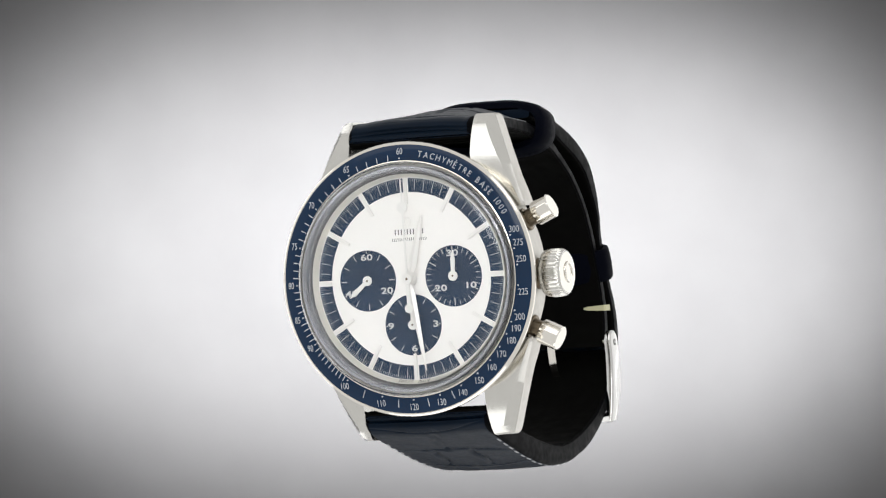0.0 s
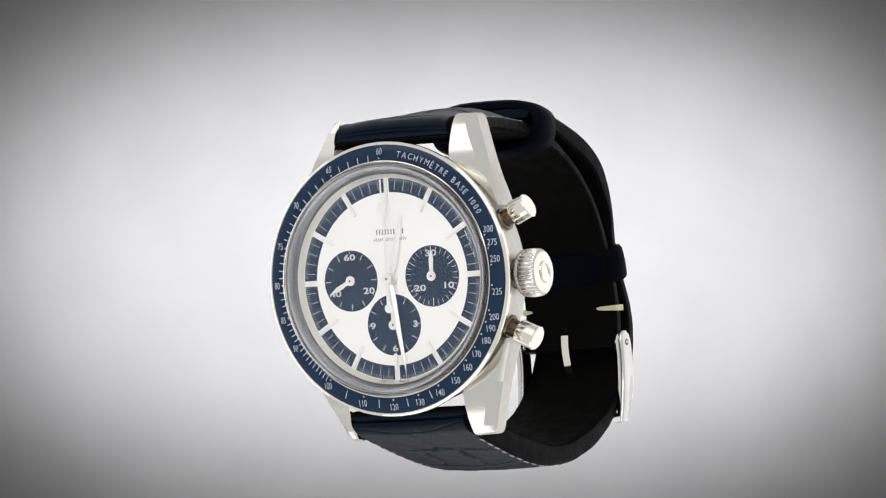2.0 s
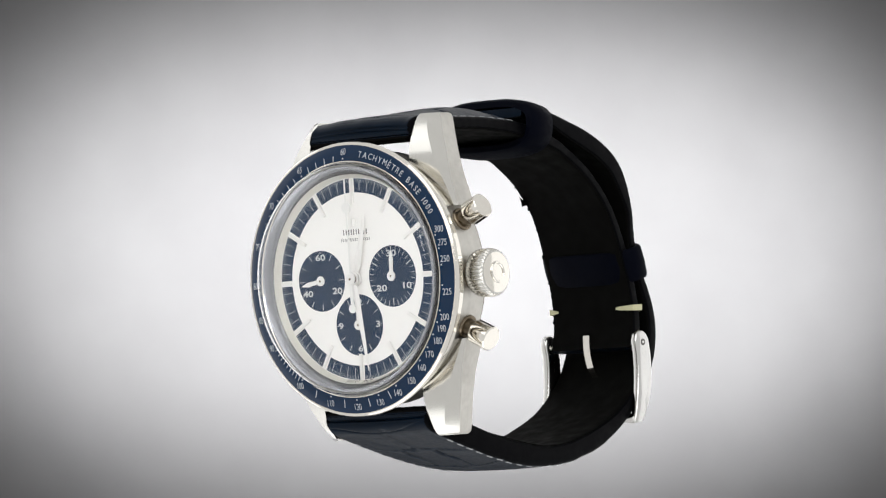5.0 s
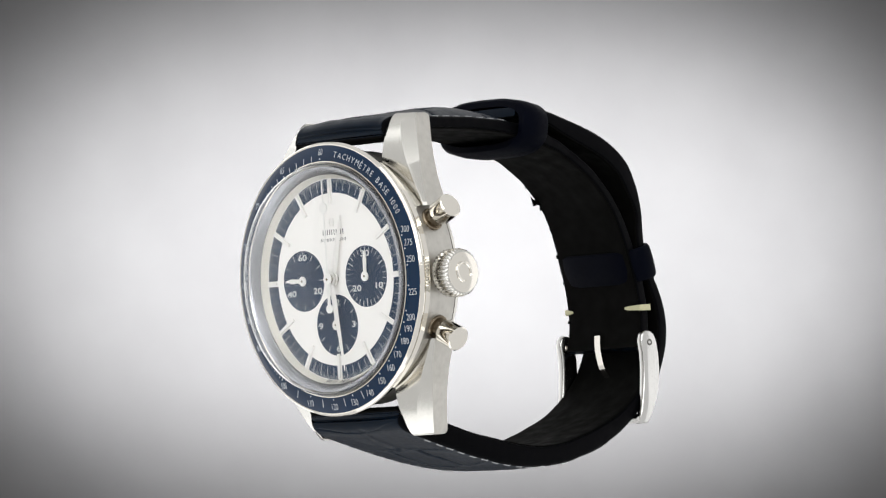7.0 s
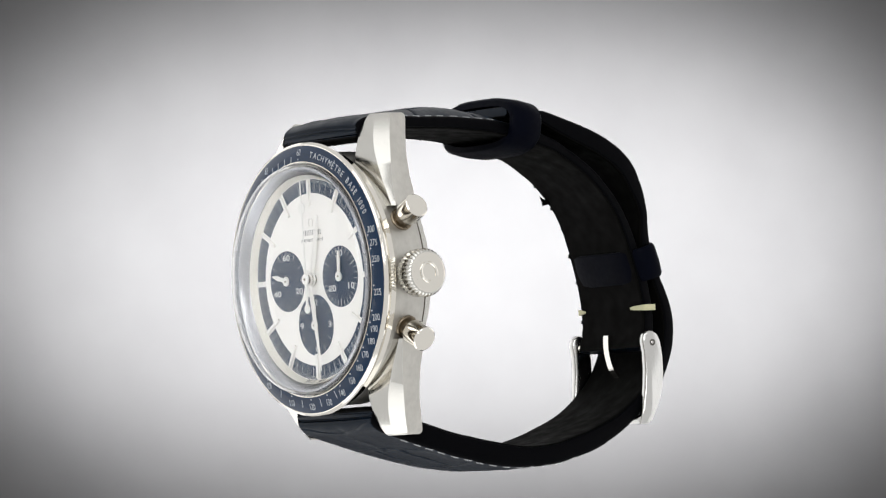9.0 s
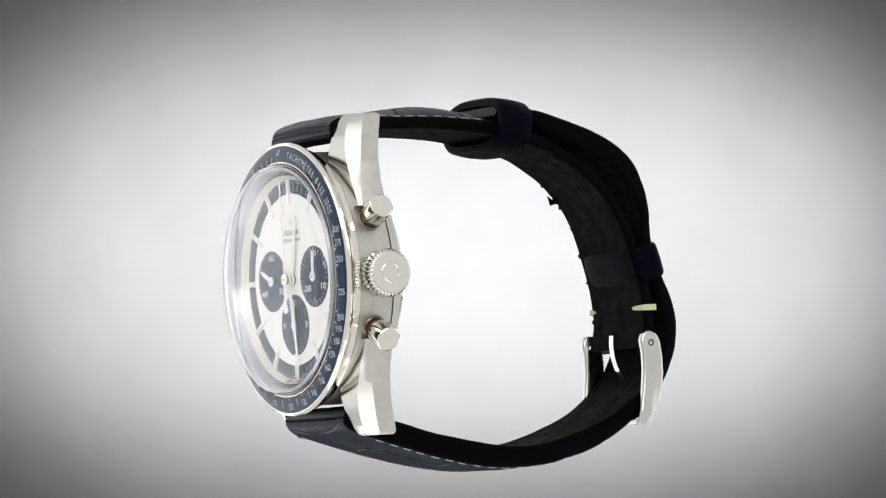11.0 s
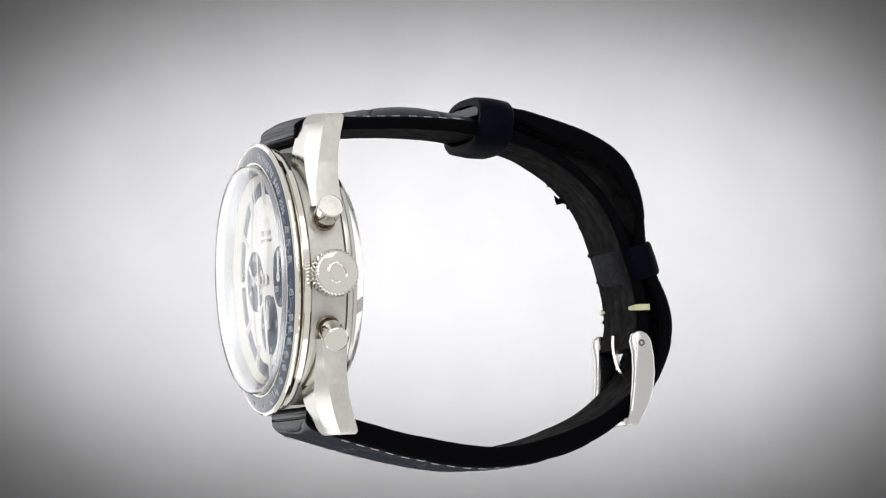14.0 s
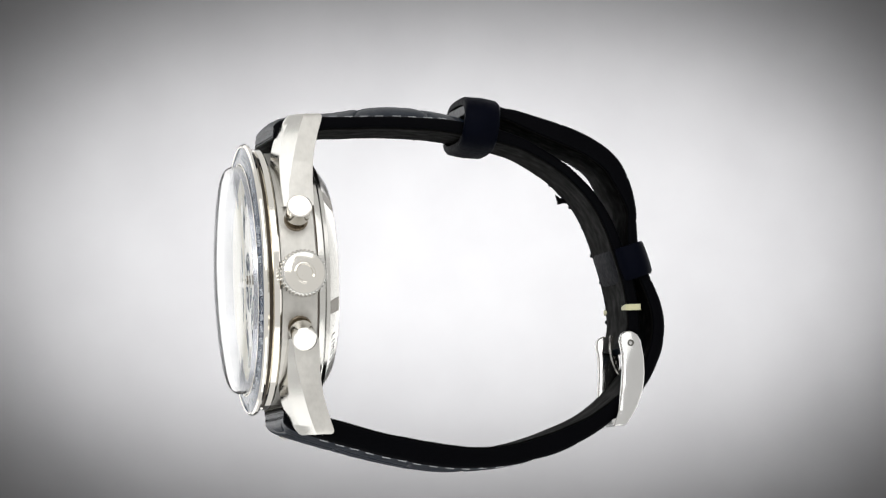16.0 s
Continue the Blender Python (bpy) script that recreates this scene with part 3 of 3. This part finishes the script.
def build_fittings(short):
    band("keeper", (0, 33.8, 21.55), -9, 16.4, 5.8, 5.2, 1.25, "wide navy leather keeper holding the strap end")
    band("keeper", (0, 55.85, 0.6), -74, 16.4, 4.5, 5.0, 0.75, "fixed leather keeper beside the buckle")
    # tang buckle
    edge_o = [(52.9, -11.2), (53.2, -10.2), (54.0, -9.7), (54.8, -9.7), (55.7, -10.2), (56.25, -11.2), (56.6, -13.5), (56.6, -16.0), (56.2, -18.5), (55.3, -20.8), (54.3, -22.4), (53.4, -23.6)]
    edge_i = [(51.6, -23.7), (52.3, -21.5), (52.9, -18.4), (53.2, -15.5), (53.2, -13.0)]
    buckle = new("buckle")
    buckle.parent = watch
    tagged(buckle, "polished steel tang buckle")
    for x in (8.85, -8.75):
        ring = edge_o + edge_i
        my, mz = sum(q[0] for q in ring) / len(ring), sum(q[1] for q in ring) / len(ring)
        bm = loft([[(x + e, y - (y - my) * cy, z - (z - mz) * cy * 0.22) for y, z in ring] for e, cy in ((-0.6, 0.22), (-0.48, 0.08), (-0.25, 0.0), (0.25, 0.0), (0.48, 0.08), (0.6, 0.22))])
        part("buckle_side", bm, BUCKLE, buckle, "", 60)
        sgn = 1 if x > 0 else -1
        # No hole is bored: a dark disc carries its shade.
        part("pin_hole", rod((x + sgn * 0.5, 54.6, -11.5), (x + sgn * 0.63, 54.6, -11.5), 0.5, 18), CUTSHADE, buckle, "dark disc drawn as the shaded pin hole")
        part("pin_end", rod((x + sgn * 0.5, 54.6, -11.5), (x + sgn * 0.68, 54.6, -11.5), 0.24, 14, 0.05), BUCKLE, buckle)
    part("buckle_bar", soften(loft([[(x, y, z) for y, z in ((51.3, -22.8), (52.6, -22.2), (53.4, -22.9), (52.6, -23.6), (51.6, -23.6))] for x in (-9.0, 9.1)]), 0.25, 2), BUCKLE, buckle)
    part("spring_bar", rod((-9, 54.6, -11.5), (9, 54.6, -11.5), 0.6, 16), STEEL, buckle)
    tong = curve2d([(53.6, -10.0), (53.5, -11.6), (53.7, -13.3), (54.3, -15.2), (55.6, -17.0), (56.6, -19.5), (54.2, -23.0)], 5)
    bm = loft([[(x, y + e, z) for x, e in ((-1.3, 0.0), (-0.1, 0.0), (-0.1, 0.5), (-1.3, 0.5))] for y, z in tong])
    part("tongue", soften(bm, 0.1, 1, 40), STEEL, buckle, "bright steel buckle tongue")
    # pale thread bars across the inside by the buckle
    for x0, x1 in ((4.8, 8.1), (-6.6, -8.1)):
        d = 1 if x1 > 0 else -1
        rows = [(x0, 54.35, 0.15), (x0 + 0.8 * d, 54.3, 0.3), (x1, 54.3, 0.42), (x1 + 0.25 * d, 54.7, 0.45), (x1 + 0.25 * d, 56.3, 0.45)]
        bm = loft([[(x, y, -6.2 - h), (x, y, -6.2 + h), (x - 0.25 * d, y + 0.3, -6.2 + h), (x - 0.25 * d, y + 0.3, -6.2 - h)] for x, y, h in rows])
        part("thread_bar", bm, CREAM, short, "cream thread bar")
    # a torn flake of lining on the inner edge
    part("torn_flake", loft([[(-7.4, 49.3, 11.6), (-6.4, 49.1, 11.2), (-6.6, 50.3, 10.2)], [(-7.2, 48.2, 11.2), (-6.7, 48.1, 10.9), (-6.8, 48.5, 10.4)], [(-7.1, 47.4, 11.8), (-6.9, 47.4, 11.6), (-6.9, 47.7, 10.2)]]), LINING, short, "torn black flake of lining")
    for s in (1, -1):
        part("spring_bar", rod((-9.9, 5.2, 20.6 * s), (9.9, 5.2, 20.6 * s), 0.75, 16), STEEL, watch, "steel spring bar")


def build_engraving(back):
    """Words laid on the sloping rim of the case back, the shade of their cut painted dark."""
    a = 124.0
    for ch in "LIMITED":
        bm = lettering(ch, 1.25, 0.0, 0.9)
        w = max(v.co.x for v in bm.verts) - min(v.co.x for v in bm.verts)
        bmesh.ops.remove_doubles(bm, verts=bm.verts, dist=1e-5)
        for v in bm.verts:
            q = 0.5 + v.co.z / 2.88
            ang = radians(a) + (v.co.x + w / 2) / 15.4
            r, y = 16.9 - 2.4 * q + 0.015, 9.1 + 1.6 * q + 0.02
            v.co = Vector((r * math.sin(ang), y, r * math.cos(ang))) * MM
        part("letter", bm, CUTSHADE, back)
        a += math.degrees(w / 15.4) + 1.9


case, case_back = build_case()
bezel, insert = build_bezel()
build_crystal()
dial = build_dial()
build_hands()
build_crown()
short = build_strap("upper_strap", SHORT, 1, ((0, 9, 20, 40, 55, 70), (19.4, 19.2, 17.2, 14.6, 15.0, 15.8)), 1.8, 0.0, "navy leather strap half carrying the buckle, padded near the lugs")
long_half = build_strap("lower_strap", LONG, -1, ((0, 9, 30, 50, 60, 85, 110), (19.4, 19.2, 17.6, 16.8, 16.4, 15.0, 14.2)), 0.9, 0.6, "navy alligator leather strap half with pale stitching")
build_fittings(short)
build_tachymeter(insert)
build_dial_print(dial)
build_engraving(case_back)


# ---- what moves: the watch on its turntable, the running seconds hand on the dial ----
def motions():
    lean = Euler((radians(-0.684), radians(-0.216), 0)).to_matrix().to_4x4()
    r0 = Matrix(((0.91573, 0.39772, -0.05703), (-0.39868, 0.91707, -0.00619), (0.04984, 0.02840, 0.99835))).to_4x4()
    seat = Matrix.Translation(Vector((4.0, -20.15, 0)) * MM) @ r0 @ Matrix.Translation((0, -8.2 * MM, 0))
    turns = [(0.0, 0.0), (0.25, -0.08), (0.5, -0.58), (1.0, -2.23), (1.5, -4.05), (2.0, -5.85), (2.5, -7.62), (3.0, -9.40), (3.5, -11.18), (4.0, -12.97), (4.6, -15.1), (5.2, -17.23), (5.8, -19.36),
             (6.5, -21.84), (7.0, -23.63), (7.5, -25.43), (8.0, -27.22), (8.5, -29.04), (9.0, -30.86), (9.6, -33.12), (10.2, -35.4), (10.8, -37.67), (11.5, -40.33), (12.0, -42.2), (12.5, -44.02),
             (13.0, -45.85), (13.5, -47.68), (14.0, -49.5), (14.5, -51.33), (15.0, -53.15), (15.5, -54.92), (16.0, -56.65)]
    walk(watch, [(t, lean @ Matrix.Rotation(radians(a), 4, "Z") @ seat) for t, a in turns])
    x, z = SUBS["seconds"]
    walk(HANDS["seconds"], [(t, turned(230.4 + 6.0 * t, x, z)) for t in range(0, 17, 2)])


motions()
